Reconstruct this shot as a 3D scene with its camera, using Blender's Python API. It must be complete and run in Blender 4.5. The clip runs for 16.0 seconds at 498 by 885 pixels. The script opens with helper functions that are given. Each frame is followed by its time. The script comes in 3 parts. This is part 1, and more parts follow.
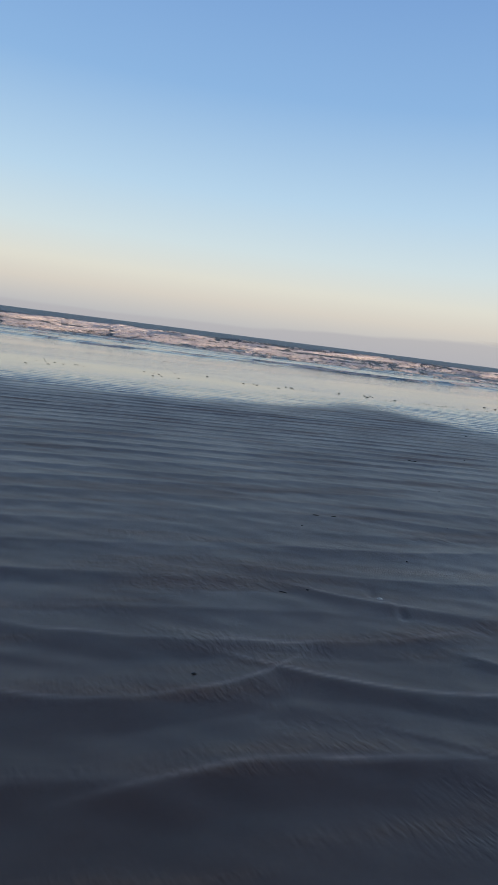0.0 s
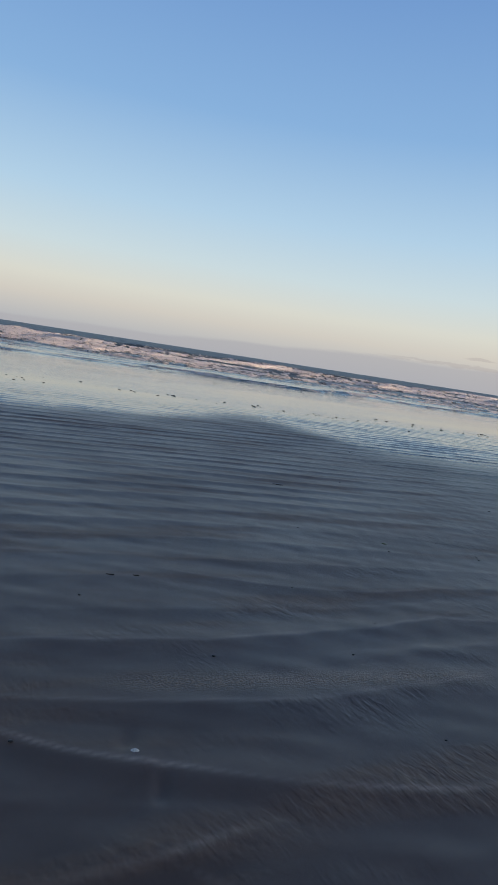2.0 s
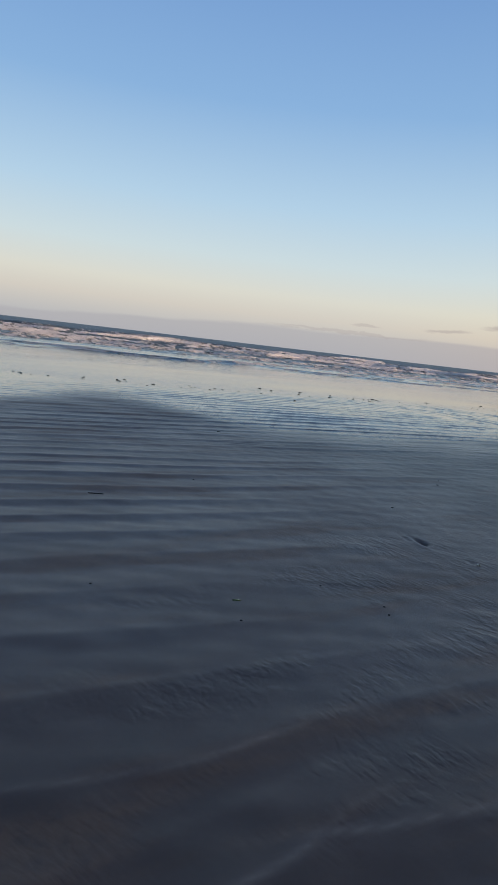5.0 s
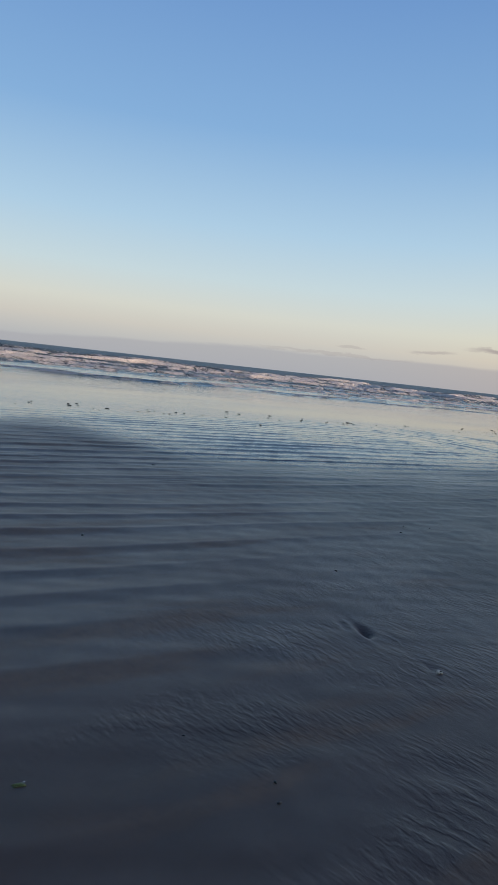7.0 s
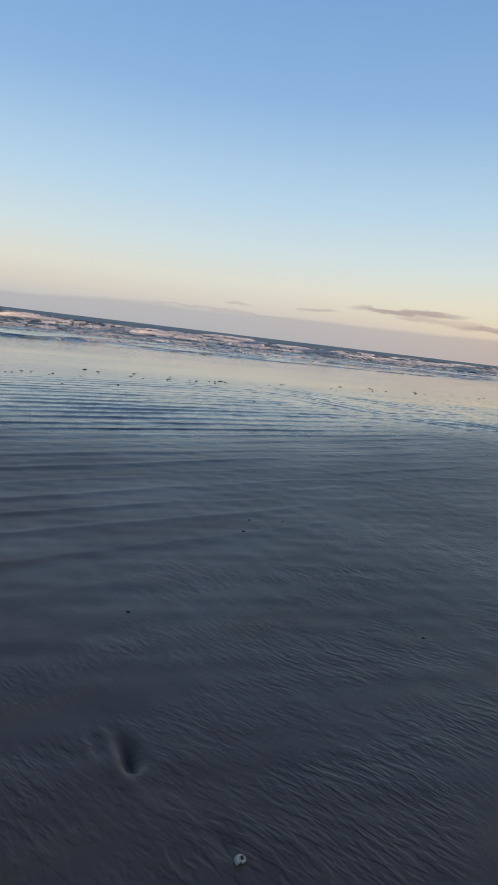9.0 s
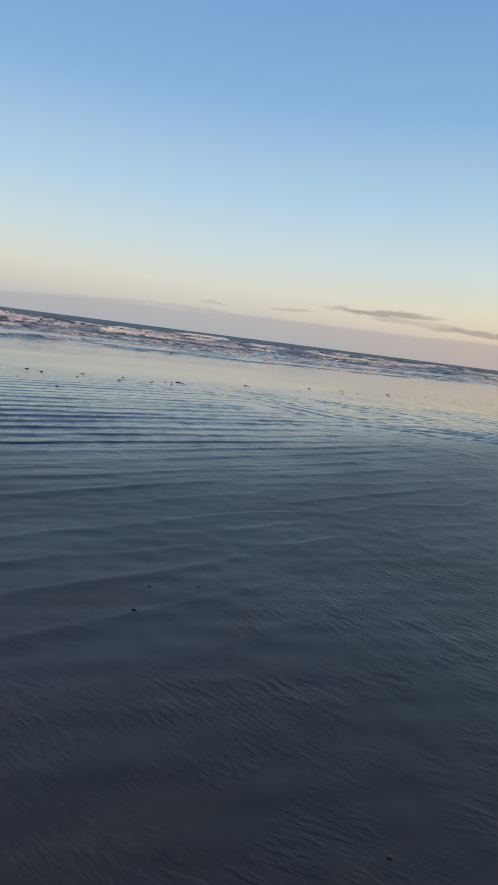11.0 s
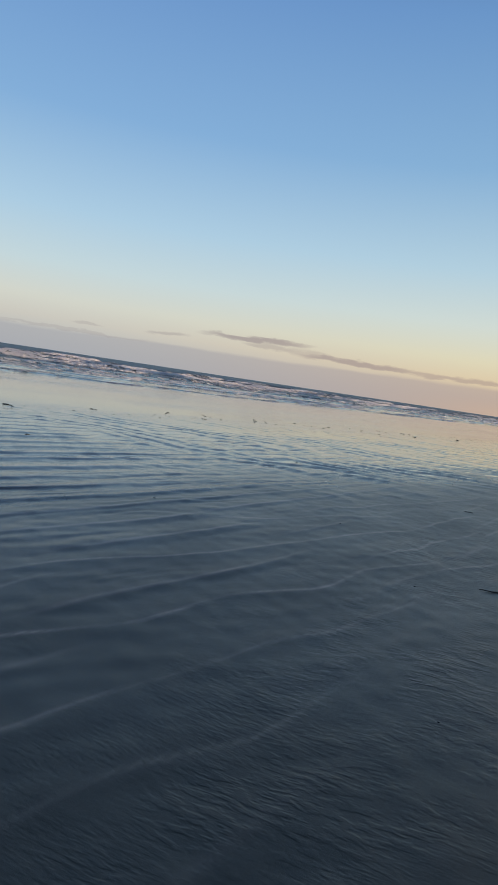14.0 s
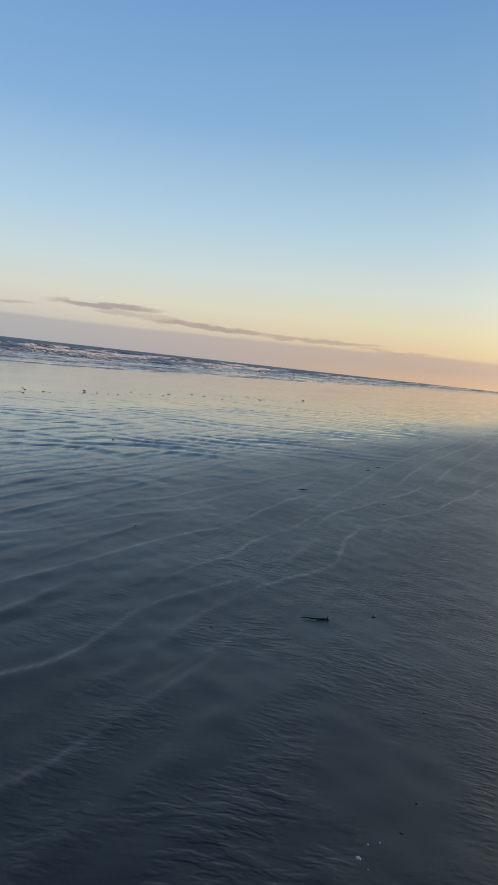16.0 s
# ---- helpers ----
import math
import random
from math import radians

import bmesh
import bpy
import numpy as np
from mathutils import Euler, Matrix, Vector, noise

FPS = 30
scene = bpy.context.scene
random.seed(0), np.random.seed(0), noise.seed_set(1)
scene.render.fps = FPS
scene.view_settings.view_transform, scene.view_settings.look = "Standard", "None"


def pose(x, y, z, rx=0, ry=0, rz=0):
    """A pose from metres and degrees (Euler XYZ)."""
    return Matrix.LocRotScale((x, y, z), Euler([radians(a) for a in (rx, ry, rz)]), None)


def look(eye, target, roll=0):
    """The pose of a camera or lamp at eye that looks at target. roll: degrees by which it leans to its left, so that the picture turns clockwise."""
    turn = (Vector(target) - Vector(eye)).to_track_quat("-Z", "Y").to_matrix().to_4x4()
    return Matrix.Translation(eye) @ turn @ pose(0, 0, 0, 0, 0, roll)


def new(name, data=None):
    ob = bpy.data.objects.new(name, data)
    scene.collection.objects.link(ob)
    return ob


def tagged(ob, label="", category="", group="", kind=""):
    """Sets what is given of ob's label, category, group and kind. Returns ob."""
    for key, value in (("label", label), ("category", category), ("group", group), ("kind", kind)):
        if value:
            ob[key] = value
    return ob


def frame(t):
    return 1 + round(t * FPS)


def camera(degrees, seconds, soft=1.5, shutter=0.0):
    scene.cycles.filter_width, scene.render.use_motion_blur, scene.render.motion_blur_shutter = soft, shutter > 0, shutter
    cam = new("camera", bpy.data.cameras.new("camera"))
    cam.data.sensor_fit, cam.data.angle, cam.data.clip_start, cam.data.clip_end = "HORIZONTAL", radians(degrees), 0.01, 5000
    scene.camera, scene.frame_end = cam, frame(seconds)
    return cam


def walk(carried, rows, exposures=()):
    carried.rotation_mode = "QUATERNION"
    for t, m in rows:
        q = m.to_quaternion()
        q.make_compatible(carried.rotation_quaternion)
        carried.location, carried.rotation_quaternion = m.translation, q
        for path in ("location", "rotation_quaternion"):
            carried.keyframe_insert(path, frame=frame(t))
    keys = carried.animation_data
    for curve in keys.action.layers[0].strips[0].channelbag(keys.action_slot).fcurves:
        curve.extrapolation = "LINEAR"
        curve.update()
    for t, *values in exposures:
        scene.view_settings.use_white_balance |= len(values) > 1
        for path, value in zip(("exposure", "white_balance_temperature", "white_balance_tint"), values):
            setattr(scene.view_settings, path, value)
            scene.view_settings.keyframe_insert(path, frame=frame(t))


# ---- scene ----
cam = camera(39.49, 16.0, soft=1.1)
# seconds, eye x y z (x along the shore, y out to sea), yaw, pitch, roll
PATH = [
    (0, 0.000, 0.000, 1.494, -13.30, -8.60, -7.19),
    (0.5, 0.294, 0.407, 1.486, -18.91, -8.17, -8.82),
    (1, 0.631, 0.709, 1.497, -22.52, -8.62, -9.48),
    (1.5, 0.928, 1.102, 1.501, -24.29, -7.90, -9.61),
    (2, 1.244, 1.425, 1.509, -21.00, -6.93, -8.67),
    (2.5, 1.451, 1.822, 1.489, -18.04, -6.50, -7.74),
    (3, 1.760, 2.175, 1.472, -17.70, -6.44, -7.14),
    (3.5, 2.016, 2.562, 1.437, -19.57, -6.94, -6.39),
    (4, 2.339, 2.971, 1.416, -23.04, -7.60, -6.36),
    (4.5, 2.712, 3.272, 1.397, -27.07, -8.03, -6.42),
    (4.7, 2.820, 3.419, 1.405, -29.09, -8.33, -6.15),
    (6.8, 4.164, 4.460, 1.433, -31.64, -6.52, -6.98),
    (7, 4.323, 4.620, 1.446, -31.08, -6.14, -6.26),
    (7.5, 4.659, 4.880, 1.454, -30.50, -5.66, -5.72),
    (8, 5.039, 5.231, 1.397, -32.14, -6.22, -4.92),
    (8.5, 5.417, 5.461, 1.454, -37.83, -7.08, -5.91),
    (9, 5.830, 5.725, 1.448, -40.39, -8.66, -6.76),
    (9.5, 6.226, 6.036, 1.445, -41.06, -9.17, -7.27),
    (10, 6.610, 6.246, 1.473, -41.31, -9.05, -7.04),
    (10.2, 6.742, 6.340, 1.461, -41.59, -9.01, -6.97),
    (12.3, 7.966, 7.249, 1.455, -43.15, -6.45, -7.01),
    (12.5, 8.102, 7.345, 1.457, -43.04, -5.97, -6.77),
    (13, 8.507, 7.533, 1.463, -44.72, -5.51, -7.06),
    (13.5, 8.997, 7.788, 1.416, -48.30, -5.39, -7.86),
    (14, 9.457, 7.995, 1.415, -52.69, -5.14, -8.45),
    (14.5, 9.917, 8.084, 1.419, -56.21, -5.39, -8.48),
    (15, 10.340, 8.242, 1.447, -59.39, -5.97, -8.11),
    (15.5, 10.827, 8.279, 1.468, -62.24, -6.41, -7.01),
    (16, 11.327, 8.396, 1.468, -64.75, -6.44, -6.31),
]
SLOPE = 0.0016                       # fall of the sand towards the sea; the rows above are square to the sand
TILT = Matrix.Rotation(-math.atan(SLOPE), 4, "X")
walk(cam, [(t, TILT @ pose(x, y, z, 90 + pitch, roll, yaw)) for t, x, y, z, yaw, pitch, roll in PATH],
     exposures=[(0, 0.0, 6500, 9), (3, -0.10, 6400, 8), (4.5, -0.05, 6500, 9), (7, -0.12, 6350, 7), (9.5, 0.0, 6550, 9), (12.5, -0.15, 6300, 5), (16, -0.12, 6350, 6)])

# ---------------------------------------------------------------- world and sun
SUN_AZ, SUN_EL = 124.0, 4.5          # degrees clockwise from the sea's normal, degrees up
sun_way = Vector((math.sin(radians(SUN_AZ)) * math.cos(radians(SUN_EL)),
                  math.cos(radians(SUN_AZ)) * math.cos(radians(SUN_EL)), math.sin(radians(SUN_EL))))


def srgb(r, g, b):
    """Linear colour of an 8-bit display colour."""
    return tuple((c / 255 / 12.92) if c <= 10 else ((c / 255 + 0.055) / 1.055) ** 2.4 for c in (r, g, b)) + (1.0,)


class Net:
    """Short hand for node trees."""

    def __init__(self, tree):
        self.tree = tree

    def node(self, kind, **values):
        n = self.tree.nodes.new(kind)
        for key, v in values.items():
            if key in n.inputs:
                self.set(n.inputs[key], v)
        return n

    def set(self, socket, v):
        if isinstance(v, bpy.types.NodeSocket):
            self.tree.links.new(v, socket)
        else:
            socket.default_value = v

    def math(self, op, a, b=0.0, c=0.0, clamp=False):
        n = self.tree.nodes.new("ShaderNodeMath")
        n.operation, n.use_clamp = op, clamp
        for s, v in zip(n.inputs, (a, b, c)):
            self.set(s, v)
        return n.outputs[0]

    def step(self, v, lo, hi, a=0.0, b=1.0):
        n = self.tree.nodes.new("ShaderNodeMapRange")
        n.interpolation_type = "SMOOTHSTEP"
        for key, x in (("Value", v), ("From Min", lo), ("From Max", hi), ("To Min", a), ("To Max", b)):
            self.set(n.inputs[key], x)
        return n.outputs[0]

    def mix(self, f, a, b, blend="MIX"):
        n = self.tree.nodes.new("ShaderNodeMix")
        n.data_type, n.blend_type = "RGBA", blend
        self.set(n.inputs[0], f)
        self.set(n.inputs[6], a)
        self.set(n.inputs[7], b)
        return n.outputs[2]

    def ramp(self, f, stops):
        n = self.tree.nodes.new("ShaderNodeValToRGB")
        while len(n.color_ramp.elements) < len(stops):
            n.color_ramp.elements.new(0.5)
        for e, (p, c) in zip(n.color_ramp.elements, stops):
            e.position, e.color = p, c
        self.set(n.inputs[0], f)
        return n.outputs[0]

    def noise(self, vec, scale, detail=3.0, rough=0.5, distortion=0.0):
        n = self.node("ShaderNodeTexNoise", Vector=vec, Scale=scale, Detail=detail, Roughness=rough, Distortion=distortion)
        return n.outputs[0]

    def mapped(self, vec, scale=(1, 1, 1), rot=(0, 0, 0), loc=(0, 0, 0)):
        n = self.tree.nodes.new("ShaderNodeMapping")
        self.set(n.inputs["Vector"], vec)
        n.inputs["Scale"].default_value, n.inputs["Rotation"].default_value, n.inputs["Location"].default_value = scale, rot, loc
        return n.outputs[0]


world = bpy.data.worlds.new("evening_sky")
scene.world = world
world.use_nodes = True
world.node_tree.nodes.clear()
W = Net(world.node_tree)
way = W.node("ShaderNodeTexCoord").outputs["Generated"]
xyz = W.node("ShaderNodeSeparateXYZ", Vector=way).outputs
el = W.math("MULTIPLY", W.math("ARCSINE", xyz[2]), 57.2958)                # degrees up
az = W.math("MULTIPLY", W.math("ARCTAN2", xyz[0], xyz[1]), 57.2958)        # degrees from the sea's normal
up = W.math("DIVIDE", W.math("MAXIMUM", el, 0.0), 90.0)
COOL = [(0.0, srgb(182, 184, 190)), (0.012, srgb(197, 195, 194)), (0.028, srgb(216, 209, 199)), (0.045, srgb(224, 222, 211)), (0.075, srgb(209, 224, 229)), (0.12, srgb(184, 213, 236)),
        (0.20, srgb(142, 182, 226)), (0.31, srgb(116, 156, 211)), (0.41, srgb(74, 101, 148)), (1.0, srgb(32, 46, 76))]
WARM = [(0.0, srgb(200, 172, 158)), (0.012, srgb(214, 182, 160)), (0.028, srgb(240, 210, 166)), (0.045, srgb(240, 224, 184)), (0.075, srgb(226, 228, 216)), (0.12, srgb(194, 217, 229)),
        (0.20, srgb(146, 185, 221)), (0.31, srgb(114, 156, 207)), (0.41, srgb(74, 101, 148)), (1.0, srgb(32, 46, 76))]
near_sun = W.step(W.math("ABSOLUTE", W.math("SUBTRACT", az, SUN_AZ)), 32.0, 90.0, 1.0, 0.0)
sky = W.mix(near_sun, W.ramp(up, COOL), W.ramp(up, WARM))
# low bank of haze above the sea, and long flat clouds over it
flat = W.node("ShaderNodeCombineXYZ", X=W.math("MULTIPLY", az, 0.12), Y=W.math("MULTIPLY", el, 1.1), Z=3.0).outputs[0]
wisp = W.math("SUBTRACT", W.noise(flat, 1.0, 5.0, 0.55), 0.5)
ragged = W.math("SUBTRACT", W.noise(flat, 3.0, 5.0, 0.62), 0.5)
billow = W.math("SUBTRACT", W.noise(W.node("ShaderNodeCombineXYZ", X=W.math("MULTIPLY", az, 0.45), Y=W.math("MULTIPLY", el, 1.3), Z=9.0).outputs[0], 1.0, 4.0, 0.55), 0.5)
bank_top = W.math("ADD", W.math("ADD", W.step(az, 4.0, 36.0, 0.6, 1.75), W.math("MULTIPLY", W.math("MAXIMUM", W.math("SUBTRACT", az, 36.0), 0.0), 0.009)), W.math("MULTIPLY", wisp, 0.6))
bank = W.step(W.math("SUBTRACT", el, bank_top), -0.22, 0.10, 1.0, 0.0)
sky = W.mix(W.math("MULTIPLY", bank, 0.72), sky, W.mix(near_sun, srgb(180, 178, 183), srgb(200, 172, 157)))
low_glow = W.math("MULTIPLY", W.step(az, 60.0, 92.0), W.step(el, 0.0, 1.5, 0.7, 0.0))
sky = W.mix(low_glow, sky, srgb(240, 194, 150))
# each cloud: middle azimuth, elevation, slope, half length, half height, weight
CLOUDS = ((52.9, 3.28, 0.018, 4.8, 0.27, 0.8), (53.8, 2.84, 0.0, 2.2, 0.24, 0.42), (57.2, 2.78, -0.04, 2.2, 0.38, 0.35), (61.6, 2.56, -0.022, 5.2, 0.28, 0.78), (70.2, 2.45, 0.018, 5.4, 0.24, 0.62),
          (76.5, 2.20, -0.01, 3.6, 0.13, 0.4), (45.6, 2.68, 0.06, 1.9, 0.17, 0.42), (39.2, 2.53, 0.0, 1.3, 0.12, 0.3), (38.0, 1.78, 0.0, 7.0, 0.14, 0.3))
for a0, e0, slope, length, tall, weight in CLOUDS:
    off = W.math("SUBTRACT", az, a0)
    rise = W.math("SUBTRACT", W.math("SUBTRACT", W.math("SUBTRACT", el, e0), W.math("MULTIPLY", off, slope)), W.math("ADD", W.math("MULTIPLY", ragged, 0.40), W.math("MULTIPLY", billow, 0.75)))
    r = W.math("ADD", W.math("POWER", W.math("DIVIDE", W.math("ABSOLUTE", off), length), 2.0), W.math("POWER", W.math("DIVIDE", W.math("ABSOLUTE", rise), tall), 2.0))
    sky = W.mix(W.math("MULTIPLY", W.step(r, 0.15, 1.25, 1.0, 0.0), weight), sky, W.mix(near_sun, srgb(164, 154, 158), srgb(188, 160, 148)))
# the glow round the sun, which stays out of view
toward = W.node("ShaderNodeVectorMath")
toward.operation = "DOT_PRODUCT"
W.set(toward.inputs[0], way)
toward.inputs[1].default_value = sun_way
apart = W.math("MULTIPLY", W.math("ARCCOSINE", toward.outputs["Value"]), 57.2958)
glow = W.math("MULTIPLY", W.math("EXPONENT", W.math("MULTIPLY", W.math("POWER", W.math("DIVIDE", apart, 16.0), 2.0), -1.0)), 40.0)
sky = W.mix(1.0, sky, W.mix(glow, (0, 0, 0, 1), (1.0, 0.78, 0.52, 1)), "ADD")
nishita = W.node("ShaderNodeTexSky")
nishita.sky_type, nishita.sun_disc = "NISHITA", False
nishita.sun_elevation, nishita.sun_rotation = radians(SUN_EL), radians(SUN_AZ)
total = W.mix(1.0, W.mix(1.0, sky, (0.98, 0.98, 0.98, 1), "MULTIPLY"), W.mix(1.0, nishita.outputs[0], (0.004, 0.004, 0.004, 1), "MULTIPLY"), "ADD")
back = W.node("ShaderNodeBackground", Color=total, Strength=1.0)
out = W.node("ShaderNodeOutputWorld", Surface=back.outputs[0])

sun = new("sun", bpy.data.lights.new("sun", "SUN"))
sun.data.energy, sun.data.angle, sun.data.color = 5.0, radians(0.6), (1.0, 0.67, 0.46)
sun.matrix_world = look(sun_way * 50, (0, 0, 0))


# ---------------------------------------------------------------- materials
def material(name):
    m = bpy.data.materials.new(name)
    m.use_nodes = True
    m.node_tree.nodes.clear()
    net = Net(m.node_tree)
    shader = net.node("ShaderNodeBsdfPrincipled")
    net.node("ShaderNodeOutputMaterial", Surface=shader.outputs[0])
    return m, net, shader


def make_sand():
    m, n, s = material("damp_sand")
    p = n.node("ShaderNodeNewGeometry").outputs["Position"]
    xyz = n.node("ShaderNodeSeparateXYZ", Vector=p).outputs
    grain = n.noise(p, 700.0, 2.0)
    blotch = n.noise(p, 1.3, 4.0, 0.55)
    fine = n.noise(p, 18.0, 4.0, 0.6)
    tone = n.mix(n.step(blotch, 0.3, 0.7), (0.078, 0.049, 0.035, 1), (0.110, 0.069, 0.050, 1))
    tone = n.mix(n.math("MULTIPLY", fine, 0.35), tone, (0.042, 0.028, 0.019, 1))
    tone = n.mix(n.math("MULTIPLY", n.step(grain, 0.52, 0.75), 0.25), tone, (0.12, 0.10, 0.085, 1))
    soak = n.step(n.math("ADD", xyz[0], n.math("MULTIPLY", n.math("SUBTRACT", blotch, 0.5), 4.0)), 7.0, 11.0)
    tone = n.mix(soak, tone, n.mix(1.0, tone, (0.46, 0.67, 0.60, 1), "MULTIPLY"))
    strip = n.math("MULTIPLY", n.step(n.noise(n.mapped(p, (0.45, 2.3, 1), loc=(2, 5, 0)), 1.0, 3.0, 0.55), 0.50, 0.66), n.math("SUBTRACT", 1.0, soak))
    # a band of coarse brown shell grit between two ridges
    reach = n.math("DIVIDE", n.math("SUBTRACT", n.math("SUBTRACT", xyz[1], 4.29), n.math("MULTIPLY", n.math("SUBTRACT", xyz[0], 2.76), -0.036)), 0.09)
    band = n.math("MULTIPLY", n.math("EXPONENT", n.math("MULTIPLY", n.math("MULTIPLY", reach, reach), -1.0)), n.math("MULTIPLY", n.step(xyz[0], 1.71, 2.21), n.step(xyz[0], 3.68, 4.28, 1.0, 0.0)))
    grit = n.math("MULTIPLY", band, n.step(n.noise(p, 75.0, 2.0), 0.40, 0.62))
    tone = n.mix(n.math("MULTIPLY", grit, 0.85), tone, (0.19, 0.115, 0.066, 1))
    tone = n.mix(n.math("MULTIPLY", strip, n.step(fine, 0.3, 0.6, 0.25, 0.75)), tone, (0.150, 0.084, 0.048, 1))
    # paler lines along the crests
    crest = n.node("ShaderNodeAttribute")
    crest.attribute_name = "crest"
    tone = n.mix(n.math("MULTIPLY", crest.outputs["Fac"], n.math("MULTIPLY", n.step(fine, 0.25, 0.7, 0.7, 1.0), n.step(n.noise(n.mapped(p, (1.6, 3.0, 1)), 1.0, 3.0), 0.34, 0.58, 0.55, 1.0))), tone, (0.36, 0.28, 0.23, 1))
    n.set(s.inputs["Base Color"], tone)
    # wetter towards the sea and along the shore
    patch = n.math("MULTIPLY", n.math("SUBTRACT", n.noise(n.mapped(p, (0.25, 0.5, 1)), 1.0, 4.0, 0.55), 0.5), 2.6)
    shore = n.math("ADD", n.math("ADD", xyz[1], patch), n.math("MULTIPLY", n.math("MAXIMUM", n.math("SUBTRACT", xyz[0], 22.0), 0.0), 0.15))
    # a tongue of firmer, drier sand that reaches into the film
    off = n.math("DIVIDE", n.math("SUBTRACT", xyz[0], n.math("ADD", n.math("MULTIPLY", xyz[1], 0.35), 1.7)), 1.8)
    tongue = n.math("MULTIPLY", n.math("EXPONENT", n.math("MULTIPLY", n.math("MULTIPLY", off, off), -1.0)), n.math("MULTIPLY", n.step(xyz[1], 13.0, 15.0), n.step(xyz[1], 19.5, 22.0, 1.0, 0.0)))
    shore = n.math("SUBTRACT", shore, n.math("MULTIPLY", tongue, 3.5))
    upper = n.step(xyz[0], 6.0, 12.0, 3.0, 0.0)
    wet = n.step(n.math("SUBTRACT", shore, upper), 10.5, n.step(xyz[0], 6.0, 12.0, 14.5, 16.5))
    dry_rough = n.step(n.noise(p, 0.8, 3.0), 0.3, 0.7, 0.37, 0.45)
    dry_rough = n.math("ADD", dry_rough, n.math("MULTIPLY", strip, 0.10))
    n.set(s.inputs["Roughness"], n.math("ADD", n.math("MULTIPLY", dry_rough, n.math("SUBTRACT", 1.0, wet)), n.math("MULTIPLY", wet, 0.10)))
    s.inputs["IOR"].default_value = 1.52
    # backwash streaks: short braided ridges that run down the beach
    sway = n.math("ADD", n.math("MULTIPLY", n.noise(n.mapped(p, (0.4, 0.4, 1)), 1.0, 1.0), 0.9), n.math("MULTIPLY", n.noise(p, 3.0, 1.0), 0.03))
    along = n.math("ADD", n.math("ADD", xyz[0], sway), n.math("MULTIPLY", xyz[1], 0.16))
    flow = n.node("ShaderNodeCombineXYZ", X=n.math("MULTIPLY", along, 33.0), Y=n.math("MULTIPLY", xyz[1], 12.0), Z=0.0).outputs[0]
    braid = n.step(n.noise(flow, 1.0, 1.5, 0.5, 0.08), 0.38, 0.64)
    thin = n.noise(n.mapped(flow, (2.1, 1.7, 1)), 1.0, 2.0, 0.5)
    where = n.step(n.noise(n.mapped(p, (0.9, 1.8, 1)), 1.0, 4.0, 0.6), n.step(xyz[0], 3.5, 7.0, 0.50, 0.40), n.step(xyz[0], 3.5, 7.0, 0.72, 0.62))
    where = n.math("MULTIPLY", where, n.step(n.math("SUBTRACT", xyz[1], n.math("MULTIPLY", xyz[0], 0.28)), 5.5, 7.4, 1.0, 0.12))
    # the even ripples further up the beach are smooth
    where = n.math("MULTIPLY", where, n.step(n.math("SUBTRACT", xyz[1], n.math("MULTIPLY", xyz[0], 0.75)), 2.6, 4.2, 1.0, 0.12))
    coarse = n.step(n.noise(n.mapped(flow, (0.52, 0.7, 1), loc=(7, 3, 0)), 1.0, 2.0, 0.5, 0.1), 0.40, 0.62)
    braid = n.mix(n.step(n.noise(n.mapped(p, (1.1, 1.4, 1), loc=(4, 9, 0)), 1.0, 3.0), 0.42, 0.60), braid, n.math("MULTIPLY", coarse, 1.5))
    where = n.math("MAXIMUM", where, n.math("MULTIPLY", strip, n.step(xyz[1], 4.0, 6.0, 0.8, 0.1)))
    streaks = n.math("MULTIPLY", n.math("ADD", braid, n.math("MULTIPLY", thin, 0.5)), n.math("ADD", n.math("MULTIPLY", where, 0.94), 0.06))
    relief = n.math("ADD", n.math("MULTIPLY", streaks, n.math("SUBTRACT", 1.0, n.math("MULTIPLY", wet, 0.75))), n.math("ADD", n.math("MULTIPLY", n.math("ADD", grain, fine), 0.20), n.math("MULTIPLY", grit, 0.9)))
    bump = n.node("ShaderNodeBump", Strength=0.32, Distance=0.006, Height=relief)
    # small ripples of the wet zone, one to two hands apart
    bend = n.math("ADD", n.math("MULTIPLY", n.noise(n.mapped(p, (0.2, 0.5, 1)), 1.0, 3.0), 4.0), n.math("MULTIPLY", n.noise(n.mapped(p, (0.5, 2.2, 1)), 1.0, 2.0), 1.0))
    ripple = n.math("SINE", n.math("MULTIPLY", n.math("ADD", n.math("MULTIPLY", xyz[1], 3.1), bend), 6.2832))
    zone = n.math("MULTIPLY", n.step(shore, 11.0, 13.5), n.step(shore, 17.0, 22.0, 1.0, 0.12))
    zone = n.math("MULTIPLY", zone, n.step(n.noise(n.mapped(p, (0.3, 0.9, 1)), 1.0, 3.0), 0.3, 0.62, 0.25, 1.0))
    zone = n.math("MULTIPLY", zone, n.step(xyz[0], 7.0, 12.0, 0.5, 1.0))
    rolls = n.node("ShaderNodeBump", Strength=1.0, Distance=1.0, Height=n.math("MULTIPLY", n.math("MULTIPLY", ripple, zone), 0.0040), Normal=bump.outputs[0])
    n.set(s.inputs["Normal"], rolls.outputs[0])
    return m


